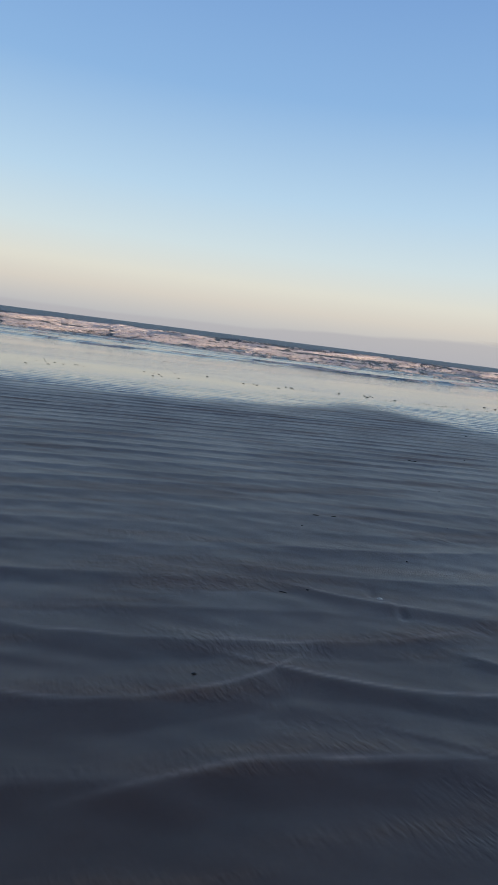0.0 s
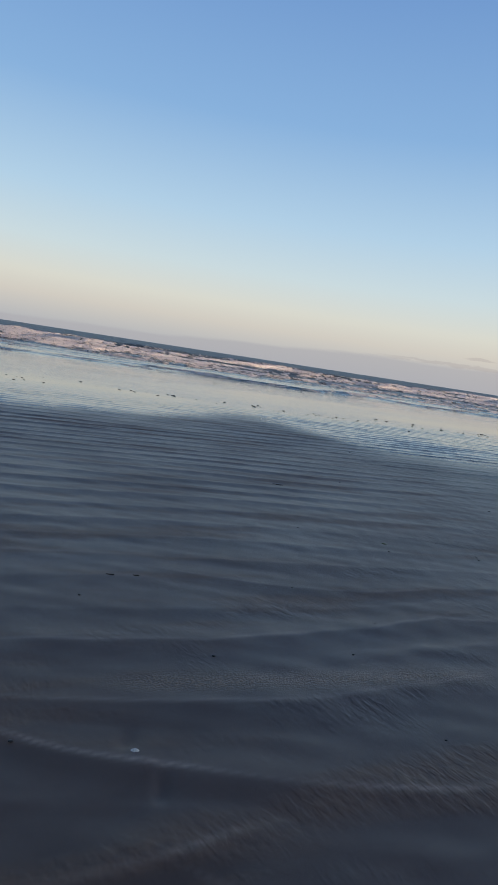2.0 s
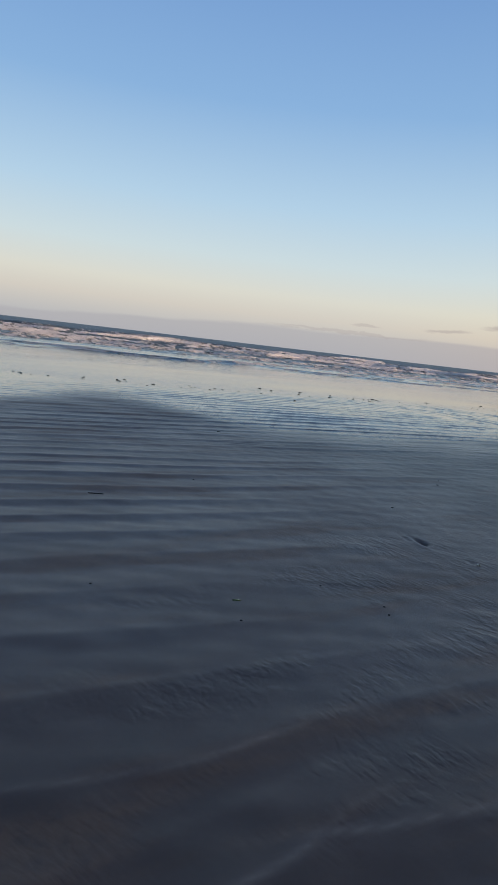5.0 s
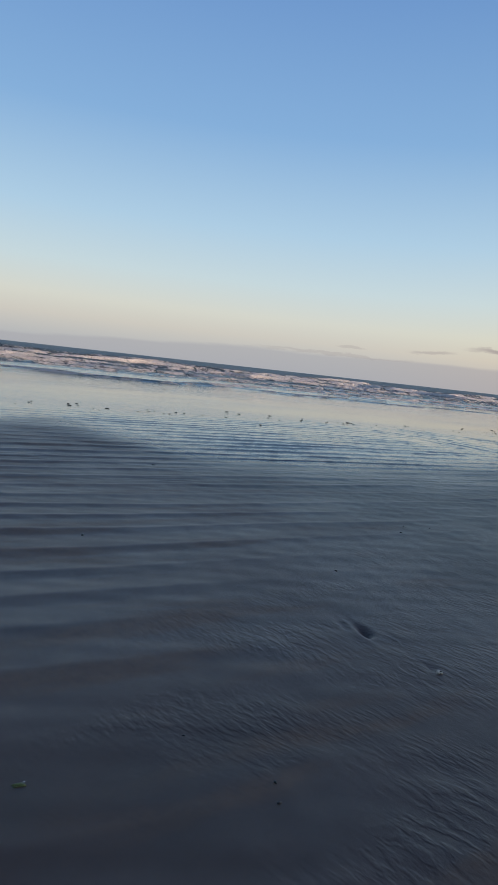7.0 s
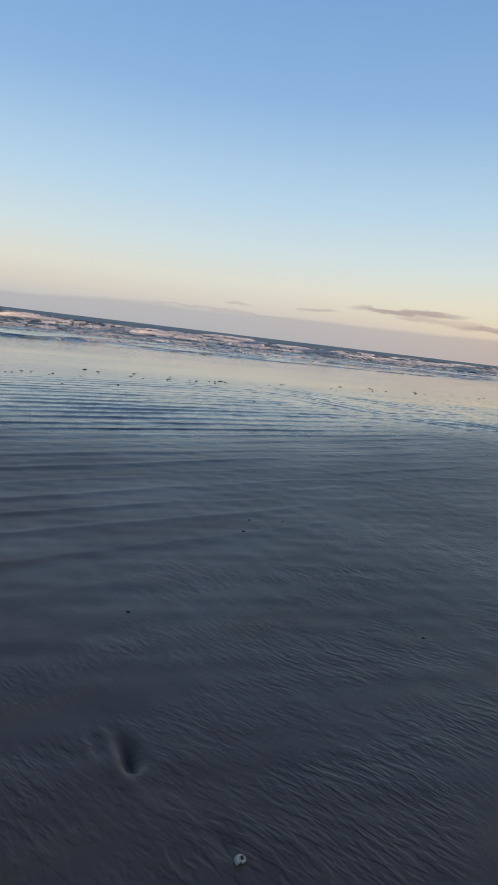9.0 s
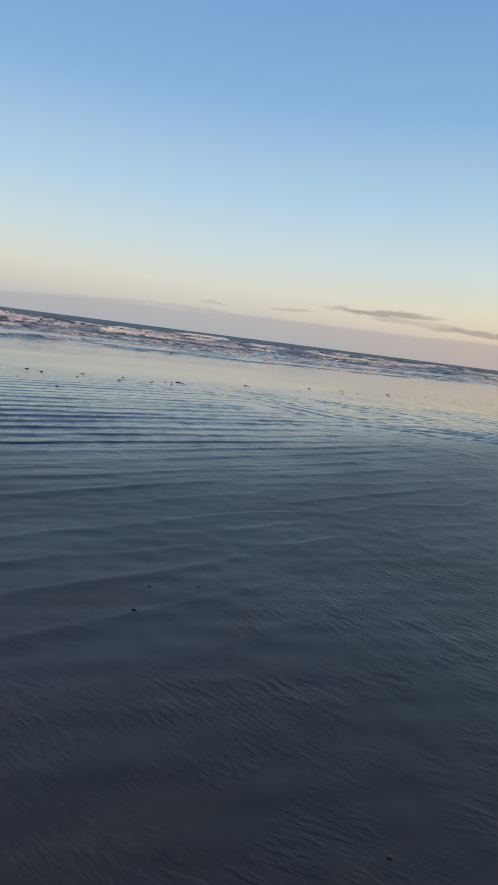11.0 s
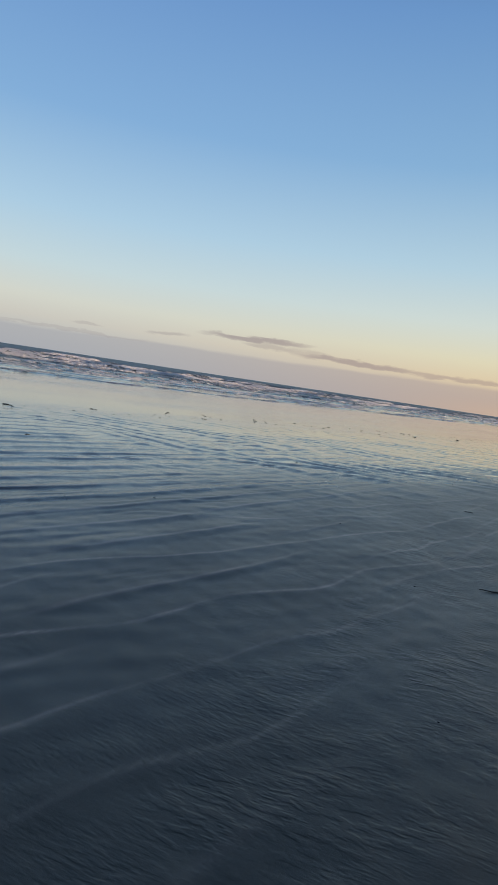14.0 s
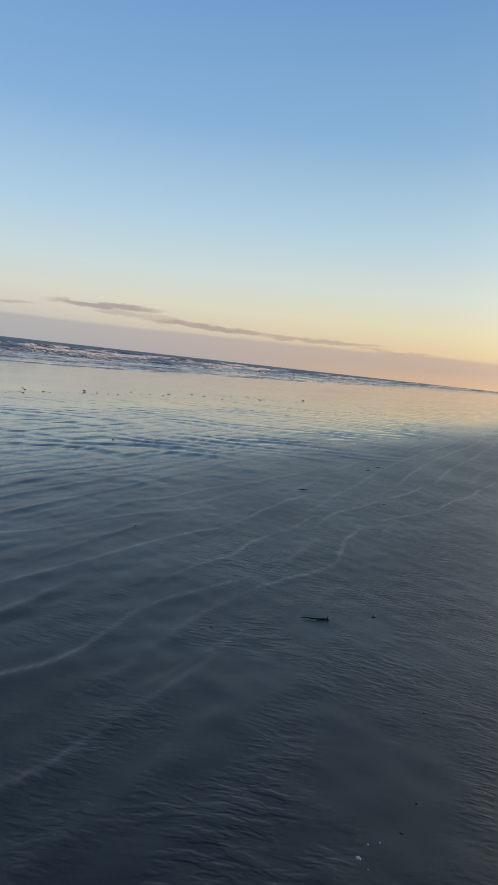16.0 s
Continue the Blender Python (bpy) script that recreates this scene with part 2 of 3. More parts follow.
def make_film():
    m, n, s = material("thin_water")
    p = n.node("ShaderNodeNewGeometry").outputs["Position"]
    s.inputs["Base Color"].default_value = (0.034, 0.030, 0.026, 1)
    n.set(s.inputs["Roughness"], n.step(n.noise(n.mapped(p, (0.15, 0.6, 1)), 1.0, 3.0), 0.35, 0.7, 0.02, 0.07))
    s.inputs["IOR"].default_value = 1.58
    lapping = n.math("ADD", n.noise(n.mapped(p, (0.5, 5.0, 1)), 1.0, 4.0, 0.6), n.math("MULTIPLY", n.noise(n.mapped(p, (3, 14, 1)), 1.0, 2.0), 0.35))
    calm = n.step(n.noise(n.mapped(p, (0.06, 0.25, 1)), 1.0, 3.0), 0.35, 0.6, 0.25, 1.0)
    bump = n.node("ShaderNodeBump", Strength=n.math("MULTIPLY", calm, 0.4), Distance=0.03, Height=lapping)
    n.set(s.inputs["Normal"], bump.outputs[0])
    return m


def make_sea():
    m, n, s = material("sea_water_and_foam")
    p = n.node("ShaderNodeNewGeometry").outputs["Position"]
    foam = n.node("ShaderNodeAttribute")
    foam.attribute_name = "foam"
    away = n.node("ShaderNodeSeparateXYZ", Vector=p).outputs[1]
    lace = n.noise(n.mapped(p, (0.09, 1.1, 1.0)), 1.3, 6.0, 0.7)
    blobs = n.noise(n.mapped(p, (0.7, 1.2, 3.0)), 3.4, 8.0, 0.88)
    far = n.step(away, 52.0, 66.0)
    clots = n.math("ADD", n.math("MULTIPLY", blobs, far), n.math("MULTIPLY", lace, n.math("SUBTRACT", 1.0, far)))
    mask = n.step(n.math("ADD", foam.outputs["Fac"], n.math("MULTIPLY", n.math("SUBTRACT", clots, 0.5), 3.8)), 0.40, 0.58)
    n.set(s.inputs["Base Color"], n.mix(mask, (0.060, 0.088, 0.094, 1), (0.92, 0.89, 0.87, 1)))
    depth = n.step(n.node("ShaderNodeSeparateXYZ", Vector=p).outputs[1], 46.0, 110.0, 0.06, 0.45)
    n.set(s.inputs["Roughness"], n.mix(mask, depth, (0.8, 0.8, 0.8, 1)))
    s.inputs["IOR"].default_value = 1.33
    chop = n.noise(n.mapped(p, (0.4, 1.6, 1)), 1.6, 5.0, 0.65)
    lumps = n.noise(n.mapped(p, (0.8, 1.2, 1.6)), 4.0, 6.0, 0.75)
    bump = n.node("ShaderNodeBump", Strength=1.0, Distance=0.22, Height=n.math("ADD", n.math("MULTIPLY", chop, n.step(away, 46.0, 80.0, 0.05, 0.5)), n.math("MULTIPLY", n.math("MULTIPLY", lumps, mask), 1.5)))
    n.set(s.inputs["Normal"], bump.outputs[0])
    return m


def make_plain(name, low, high, rough, scale=60.0, relief=0.001):
    m, n, s = material(name)
    p = n.node("ShaderNodeNewGeometry").outputs["Position"]
    shift = n.node("ShaderNodeObjectInfo").outputs["Random"]
    v = n.noise(p, scale, 4.0, 0.6)
    f = n.math("ADD", n.step(v, 0.3, 0.7), n.math("MULTIPLY", n.math("SUBTRACT", shift, 0.5), 0.5), clamp=True)
    n.set(s.inputs["Base Color"], n.mix(f, (*low, 1), (*high, 1)))
    n.set(s.inputs["Roughness"], n.step(v, 0.3, 0.7, rough - 0.08, rough + 0.08))
    bump = n.node("ShaderNodeBump", Strength=0.6, Distance=relief, Height=v)
    n.set(s.inputs["Normal"], bump.outputs[0])
    return m


SAND, FILM, SEA = make_sand(), make_film(), make_sea()
SHELL = make_plain("pale_shell", (0.60, 0.56, 0.50), (0.84, 0.82, 0.78), 0.4, 120)
SHELL_GREY = make_plain("grey_shell", (0.32, 0.28, 0.22), (0.66, 0.59, 0.48), 0.45, 150)
MOUTH_SHADE = make_plain("shell_mouth_shade", (0.02, 0.018, 0.016), (0.06, 0.05, 0.045), 0.5, 150)
WEED = make_plain("dark_wet_seaweed", (0.006, 0.006, 0.005), (0.020, 0.017, 0.012), 0.6, 90)
LEAF = make_plain("green_weed", (0.03, 0.045, 0.012), (0.16, 0.19, 0.05), 0.4, 200)
WOOD = make_plain("black_driftwood", (0.010, 0.009, 0.008), (0.035, 0.028, 0.022), 0.55, 140)
STONE = make_plain("dark_pebble", (0.020, 0.019, 0.018), (0.065, 0.058, 0.052), 0.4, 90)


# ---------------------------------------------------------------- ground
def spaced(lo, hi, step, far_lo, far_hi, grow=1.12, slow=1.0, reach=0.0):
    """Even steps from lo to hi, slowly longer ones for another reach metres, then ever longer ones out to the far ends."""
    mid = list(np.arange(lo, hi + step / 2, step))
    right, left, d = [mid[-1]], [mid[0]], step
    while right[-1] < far_hi:
        d *= slow if right[-1] < hi + reach else grow
        right.append(right[-1] + d)
    d = step
    while left[-1] > far_lo:
        d *= grow
        left.append(left[-1] - d)
    return np.array(left[:0:-1] + mid + right[1:])


def waves(x, y, seed, wavelength, count=9, spread=0.5, angle=0.0):
    """Smooth random field: a handful of sines about one wavelength."""
    rng = np.random.default_rng(seed)
    f = np.zeros_like(x)
    for _ in range(count):
        k = 2 * np.pi / (wavelength * rng.uniform(1 - spread, 1 + spread))
        a = angle + rng.uniform(0, 2 * np.pi)
        f += np.sin(k * (x * np.cos(a) + y * np.sin(a)) + rng.uniform(0, 6.28))
    return f / np.sqrt(count / 2)


def ease(v, lo, hi):
    u = np.clip((v - lo) / (hi - lo), 0, 1)
    return u * u * (3 - 2 * u)


def base_height(x, y):
    """The beach without its ripples: an unseen ridge far behind, added to shade the sand, level sand, then an even fall
    to the sea.
    """
    u = y - 30
    # added rise out of view; its height keeps the low sun off the sand
    shade_ridge = (27.5 + 0.6 * waves(x, np.zeros_like(x), 90, 160)) * ease(-y, 90, 150)
    return shade_ridge - SLOPE * np.clip(y, -60, 60) - 0.02 * ease(y, 8, 24) - 0.0032 * (u + np.sqrt(u * u + 64)) - 0.03 * np.clip(y - 60, 0, 60)


# crests that stand out: start x, end x, y at the middle, slope, bend, height
CRESTS_NEAR = (
    (0.3, 1.65, 2.16, 0.04, -0.18, 0.022), (1.45, 2.1, 2.12, -0.55, 0.2, 0.018), (-0.6, 0.98, 2.70, -0.01, 0.42, 0.017), (0.95, 2.25, 2.70, -0.25, 0.27, 0.019),
    (-0.6, 2.1, 3.22, -0.06, 0.10, 0.014), (1.5, 3.9, 3.52, -0.21, 0.16, 0.015), (2.2, 3.3, 2.80, -0.10, 0.55, 0.017), (1.2, 3.8, 4.15, -0.03, 0.09, 0.015),
    (1.6, 4.5, 4.84, 0.12, 0.07, 0.016), (4.2, 5.4, 4.95, -0.15, 0.05, 0.016), (2.6, 4.5, 5.60, -0.16, 0.18, 0.012),
)
CRESTS_FAR = (
    (9.6, 12.3, 11.48, -0.02, -0.01, 0.009), (9.4, 15.6, 10.65, -0.10, -0.01, 0.012), (9.3, 14.2, 10.08, -0.13, 0.02, 0.007), (10.4, 12.5, 9.55, -0.12, 0.04, 0.0045),
    (12.0, 19.0, 11.30, -0.09, 0.010, 0.013), (15.4, 17.8, 10.62, -0.03, 0.05, 0.011), (15.5, 17.8, 10.03, -0.02, 0.08, 0.011), (15.0, 17.4, 11.95, -0.25, 0.05, 0.009),
    (17.8, 21.8, 10.30, -0.12, -0.01, 0.012), (18.6, 23.2, 9.58, -0.12, 0.02, 0.012), (14.0, 15.2, 9.86, -0.12, 0.03, 0.0035), (17.2, 21.5, 11.95, -0.10, 0.02, 0.011),
)


def ripple_height(x, y):
    # long crests along the shore, with forks
    wide = 0.13 * waves(x * 0.30, y, 3, 4.5) + 0.05 * waves(x * 0.4, y, 4, 1.6) + 0.24 * waves(x, y, 5, 14)
    phase = y / 0.485 + wide - 0.06 * x
    u = phase - np.floor(phase)
    rise = 0.38 - 0.10 * ease(y, 7.5, 10.5)      # the face towards the land is short and steep further out
    shape = np.where(u < rise, u / rise, (1 - u) / (1 - rise)) ** 1.3
    strength = np.clip(0.95 + 0.22 * waves(x * 0.4, y, 6, 3.5), 0.3, 1.4)
    strength *= 1 - 0.94 * np.exp(-(((x - 9.0) / 4.6) ** 2 + ((y - 7.0) / 2.6) ** 2) ** 2)
    strength *= (1 - ease(x, 11, 13) * (1 - ease(y, 9.0, 10.4))) * (1 - 0.6 * ease(x, 16, 20) * ease(y, 10.5, 12))
    strength *= (1 + 0.9 * ease(y, 12, 16.5)) * (1 - (0.75 - 0.65 * ease(x, 8, 12)) * ease(y, 13.5, 18)) * (1 - 0.85 * ease(y, 20, 25))
    fine = y / 0.23 + 0.5 * waves(x * 0.3, y, 15, 2.0) + 0.3 * waves(x * 0.5, y, 16, 0.8)
    h = 0.0022 * np.sin(2 * np.pi * fine) * np.clip(0.6 + 0.6 * waves(x * 0.4, y, 17, 1.6), 0, 1.5) * ease(y, 10, 13) * (1 - ease(y, 17, 22))
    h = h + 0.0115 * strength * ease(y, 0.6, 1.6) * (shape - 0.35)
    # cross ripples where the wash ran along the shore
    slant = (x * 0.93 + y * 0.37) / 0.80 + 0.35 * waves(x, y, 21, 4.0) + 0.12 * waves(x, y, 22, 1.4)
    v = slant - np.floor(slant)
    hump = np.where(v < 0.4, v / 0.4, (1 - v) / 0.6) ** 1.2
    h = h + 0.022 * (hump - 0.4) * np.clip(0.9 + 0.5 * waves(x, y, 23, 3.5), 0.2, 1.5) * ease(x, 15, 20) * (1 - ease(x, 55, 75)) * ease(y, 10.5, 12.5) * (1 - ease(y, 20, 25))
    cover = np.zeros_like(x)
    ridge = np.zeros_like(x)
    lip = np.zeros_like(x)
    for x0, x1, ym, slope, bend, tall in CRESTS_NEAR + CRESTS_FAR:
        mid, half = (x0 + x1) / 2, (x1 - x0) / 2
        sel = (x > x0 - 0.5) & (x < x1 + 0.5) & (np.abs(y - ym) < 1.6)
        xs_, ys_ = x[sel], y[sel]
        d = ys_ - (ym + slope * (xs_ - mid) + bend * ((xs_ - mid) ** 2 - half ** 2 / 3) + 0.008 * waves(xs_, ys_ * 0.2, int(ym * 100), 0.8) + (0.04 if ym > 9 else 0.0) * waves(xs_, ys_ * 0.1, int(ym * 100) + 7, 1.9))
        ends = ease(half + 0.35 - np.abs(xs_ - mid), 0, 0.5)
        soft = np.sqrt(d * d + 0.010 ** 2)
        side = np.where(d < 0, np.clip(1 - soft / 0.25, 0, 1) ** 1.35, np.clip(1 - soft / 0.36, 0, 1) ** 1.6)
        ridge[sel] = np.maximum(ridge[sel], tall * (1.0 if ym < 9 else 0.65) * ends * side)
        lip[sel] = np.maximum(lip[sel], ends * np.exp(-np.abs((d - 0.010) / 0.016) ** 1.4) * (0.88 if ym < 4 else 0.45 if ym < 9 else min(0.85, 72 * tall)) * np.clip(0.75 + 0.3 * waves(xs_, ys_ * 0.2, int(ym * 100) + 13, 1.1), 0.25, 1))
        cover[sel] = np.maximum(cover[sel], ends * np.exp(-(d / 0.34) ** 4))
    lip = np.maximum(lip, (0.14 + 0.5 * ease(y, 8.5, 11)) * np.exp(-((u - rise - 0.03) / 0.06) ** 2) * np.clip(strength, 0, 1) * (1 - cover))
    return h * (1 - cover) + ridge - 0.006 * cover + 0.0012 * waves(x, y, 8, 0.35, 14), lip


# hollows washed out behind shells: x, y, length down the beach, width, depth
SCOURS = ((7.05, 7.50, 0.12, 0.030, 0.048), (6.99, 7.62, 0.12, 0.014, 0.012), (7.07, 7.66, 0.14, 0.012, 0.008), (1.91, 3.83, 0.09, 0.035, 0.012), (1.97, 3.52, 0.16, 0.022, 0.014), (7.08, 7.02, 0.07, 0.03, 0.010))


def scour_height(x, y):
    h = np.zeros_like(x)
    for cx, cy, long, wide, deep in SCOURS:
        sel = (np.abs(x - cx) < 0.6) & (np.abs(y - cy) < 0.8)
        dx, dy = x[sel] - cx - 0.25 * (y[sel] - cy), y[sel] - cy
        r = (dx / wide) ** 2 + (dy / np.where(dy > 0, long, long * 0.28)) ** 2
        h[sel] += -deep * np.exp(-r) + 0.16 * deep * np.exp(-(((dx + 1.6 * wide) / (0.8 * wide)) ** 2 + (dy / long) ** 2))
    return h


def sheet(name, xs, ys, height, mat, attribute=None):
    X, Y = np.meshgrid(xs, ys)
    Z = height(X, Y)
    nx, ny = len(xs), len(ys)
    me = bpy.data.meshes.new(name)
    me.vertices.add(nx * ny)
    me.vertices.foreach_set("co", np.stack([X, Y, Z], -1).astype(np.float32).ravel())
    i = (np.arange(ny - 1)[:, None] * nx + np.arange(nx - 1)[None, :]).ravel()
    quads = np.stack([i, i + 1, i + nx + 1, i + nx], -1).astype(np.int32)
    me.loops.add(quads.size)
    me.polygons.add(len(quads))
    me.loops.foreach_set("vertex_index", quads.ravel())
    me.polygons.foreach_set("loop_start", np.arange(0, quads.size, 4, dtype=np.int32))
    me.polygons.foreach_set("use_smooth", np.ones(len(quads), dtype=bool))
    if attribute is not None:
        a = me.attributes.new(attribute[0], "FLOAT", "POINT")
        a.data.foreach_set("value", attribute[1](X, Y).astype(np.float32).ravel())
    me.update()
    me.validate()
    me.materials.append(mat)
    return new(name, me)


def ground_height(x, y):
    return base_height(x, y) + ripple_height(x, y)[0] + scour_height(x, y)


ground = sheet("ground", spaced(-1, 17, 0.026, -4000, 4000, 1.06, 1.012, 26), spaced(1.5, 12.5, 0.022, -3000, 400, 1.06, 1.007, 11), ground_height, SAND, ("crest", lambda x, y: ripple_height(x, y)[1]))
tagged(ground, "damp grey-brown rippled sand of a wide beach", "beach sand", kind="structure")


# ---------------------------------------------------------------- standing water on the sand
def film_height(x, y):
    start = np.interp(x, (-10, 4, 7, 14, 18, 22, 26, 36, 60), (16.0, 16.4, 17.0, 16.0, 15.4, 13.2, 11.4, 10.6, 9.0))
    edge = y - start + 0.5 * waves(x * 0.5, y, 11, 14) + 0.35 * waves(x * 0.3, y, 12, 4)
    edge = edge - 3.6 * np.exp(-((x - 7.3 - 0.35 * (y - 16)) / 1.8) ** 2) * ease(y, 14, 16) * (1 - ease(y, 20, 22.5))
    # the sand's ripples stand out of the water over a few metres
    depth = np.interp(edge / np.interp(x, (4, 12), (2.6, 5.0)), (-3, -1, 0, 1, 1.8, 3), (-0.08, -0.03, -0.010, 0.002, 0.007, 0.020))
    return base_height(x, y) + depth - 0.25 * ease(y, 41, 54)


film = sheet("water_film", spaced(-10, 60, 0.5, -2500, 2500, 1.2), spaced(6, 60, 0.4, 2, 66), film_height, FILM)
tagged(film, "thin mirror-like film of seawater lying on flat sand", "shallow water", kind="structure")

# ---------------------------------------------------------------- sea
SEA_LEVEL = -0.195


def breakers(x, y):
    """Height and foam of the surf."""
    z = np.full_like(x, SEA_LEVEL)
    foam = np.zeros_like(x)
    nil = np.zeros_like(x)
    rows = ((43, 0.07, 0.55, 20), (46, 0.08, 0.6, 31), (50, 0.11, 0.6, 21), (54, 0.13, 0.7, 32), (59, 0.15, 0.65, 22), (64, 0.18, 0.75, 33), (71, 0.24, 0.75, 23), (78, 0.30, 0.9, 24), (87, 0.36, 1.2, 34), (97, 0.48, 1.3, 25),
        (108, 0.54, 1.3, 26), (122, 0.64, 1.2, 27), (140, 0.76, 1.0, 28), (165, 0.86, 0.65, 29))
    for at, tall, white, seed in rows:
        line = at + 2.4 * waves(x, nil, seed, 44) + 0.6 * waves(x, nil, seed + 40, 11)
        swell = np.clip(0.55 + 0.45 * waves(x, nil, seed + 80, 46), 0, 1.2)
        power = np.clip(swell + 0.20 * waves(x, nil, seed + 120, 8) + 0.25 * waves(x, y * 0.5, seed + 160, 1.6), 0, 1.25)
        d = y - line
        shape = np.where(d < 0, np.exp(-(d / (0.25 + 0.9 * tall)) ** 2), np.exp(-(d / (1.0 + 4.0 * tall)) ** 2))
        z = z + tall * (0.3 + 0.55 * swell + 0.12 * power) * shape
        froth = np.exp(-(np.clip(-d, 0, 99) / (0.7 + 2.0 * tall)) ** 2) * (d < 0) + np.exp(-(d / 0.8) ** 2) * (d >= 0)
        foam = np.maximum(foam, np.minimum(white * power, 0.82) * froth)
    rough = waves(x, y, 61, 1.8, 12) * 0.4 + waves(x, y, 62, 0.8, 14) * 0.45 + waves(x * 1.2, y, 64, 0.55, 14) * 0.3
    z = z + (0.010 + 0.06 * np.clip(foam, 0, 1)) * rough * ease(y, 48, 72) + 0.05 * waves(x, y, 63, 9.0) * ease(y, 60, 90)
    fade = 1 - ease(y, 180, 260)
    return SEA_LEVEL + (z - SEA_LEVEL) * fade, foam * fade


sea = sheet("sea", spaced(-14, 112, 0.2, -4500, 4500, 1.12, 1.008, 130), spaced(40, 112, 0.16, 38, 4600, 1.08, 1.012, 50), lambda x, y: breakers(x, y)[0], SEA, ("foam", lambda x, y: breakers(x, y)[1]))
tagged(sea, "grey-green sea with rows of sunlit white breakers", "sea", kind="structure")


# ---------------------------------------------------------------- loose things on the sand
def ground_z(x, y):
    return float(ground_height(np.array([[float(x)]]), np.array([[float(y)]]))[0, 0])


def film_z(x, y):
    """Height of the wet surface on which weed lies."""
    return max(ground_z(x, y), float(film_height(np.array([[float(x)]]), np.array([[float(y)]]))[0, 0]) if y > 4 else -9.0)


def part(name, bm, mat, parent=None, label=""):
    me = bpy.data.meshes.new(name)
    bm.to_mesh(me)
    bm.free()
    me.materials.append(mat)
    me.polygons.foreach_set("use_smooth", np.ones(len(me.polygons), dtype=bool))
    ob = new(name, me)
    if parent is not None:
        ob.parent = parent
    if label:
        ob["label"] = label
    return ob


def tube(points, widths, heights, sides=8):
    """A closed body swept along points, with an oval section."""
    bm = bmesh.new()
    rings = []
    for i, p in enumerate(points):
        p = Vector(p)
        ahead = (Vector(points[min(i + 1, len(points) - 1)]) - Vector(points[max(i - 1, 0)])).normalized()
        side = ahead.cross(Vector((0, 0, 1)))
        side = side.normalized() if side.length > 1e-5 else Vector((1, 0, 0))
        top = side.cross(ahead).normalized()
        rings.append([bm.verts.new(p + side * math.cos(a) * widths[i] + top * math.sin(a) * heights[i]) for a in (2 * math.pi * k / sides for k in range(sides))])
    for a, b in zip(rings, rings[1:]):
        for k in range(sides):
            bm.faces.new((a[k], a[(k + 1) % sides], b[(k + 1) % sides], b[k]))
    bm.faces.new(rings[0][::-1])
    bm.faces.new(rings[-1])
    bmesh.ops.recalc_face_normals(bm, faces=bm.faces)
    return bm


def lump(size, seed, rough=0.25, flat=0.6):
    bm = bmesh.new()
    bmesh.ops.create_icosphere(bm, subdivisions=2, radius=1.0)
    for v in bm.verts:
        k = 1 + rough * noise.noise(v.co * 1.3 + Vector((seed * 3.1, seed * 1.7, 0)))
        v.co = Vector((v.co.x * size[0] * k, v.co.y * size[1] * k, v.co.z * size[2] * k + size[2] * flat))
    return bm


def cockle(x, y, size, turn, mat, label, tilt=0.0):
    """A ribbed half shell lying hollow side down."""
    bm = bmesh.new()
    ribs, steps = 22, 7
    rows = []
    for j in range(steps + 1):
        r = j / steps
        row = []
        for i in range(ribs * 2 + 1):
            a = -1.35 + 2.7 * i / (ribs * 2)
            edge = 1 - 0.16 * (a / 1.35) ** 2
            rr = size * r * edge
            z = size * 0.42 * math.sin(math.pi * min(1.0, 0.18 + r * 0.9)) * (1 - 0.45 * (a / 1.35) ** 2) + (0.012 * size if i % 2 else -0.012 * size) * r
            row.append(bm.verts.new((rr * math.sin(a), rr * math.cos(a) - 0.45 * size, max(z, 0.0))))
        rows.append(row)
    for a, b in zip(rows, rows[1:]):
        for i in range(len(a) - 1):
            bm.faces.new((a[i], a[i + 1], b[i + 1], b[i]))
    bmesh.ops.remove_doubles(bm, verts=bm.verts, dist=size * 0.004)
    bmesh.ops.solidify(bm, geom=bm.faces[:], thickness=size * 0.05)
    bmesh.ops.recalc_face_normals(bm, faces=bm.faces)
    ob = part("seashell", bm, mat)
    ob.matrix_world = pose(x, y, ground_z(x, y) - 0.002, tilt, 0, turn)
    return tagged(ob, label, "seashell", "shells on the sand")


def snail(x, y, size, turn, label):
    """A worn moon-snail shell, its shaded mouth a dark lump turned up."""
    root = new("snail_shell")
    pts, w = [], []
    for k in range(26):
        a = k / 25 * 2 * math.pi * 1.45
        r = size * (0.10 + 0.34 * k / 25)
        pts.append((r * math.cos(a), r * math.sin(a), size * (0.42 - 0.20 * k / 25)))
        w.append(size * (0.06 + 0.22 * k / 25))
    part("whorl", tube(pts, w, w, 10), SHELL_GREY, root)
    # no real opening: the hollow's shade is this lump's near-black colour
    part("mouth", lump((size * 0.20, size * 0.17, size * 0.10), 4, 0.1, 0.0), MOUTH_SHADE, root, "dark lump standing for the shaded hollow of the shell").location = (size * 0.16, -size * 0.02, size * 0.46)
    root.matrix_world = pose(x, y, ground_z(x, y) - 0.004, 8, -10, turn)
    return tagged(root, label, "seashell", "shells on the sand")


def pebble(x, y, size, seed, mat=None, label="small dark wet pebble lying on rippled sand"):
    rng = random.Random(seed)
    ob = part("pebble", lump((size, size * rng.uniform(0.6, 0.85), size * rng.uniform(0.35, 0.5)), seed), mat or STONE)
    ob.matrix_world = pose(x, y, ground_z(x, y) - size * 0.08, 0, 0, rng.uniform(0, 360))
    return tagged(ob, label, "pebble", "pebbles on the sand")


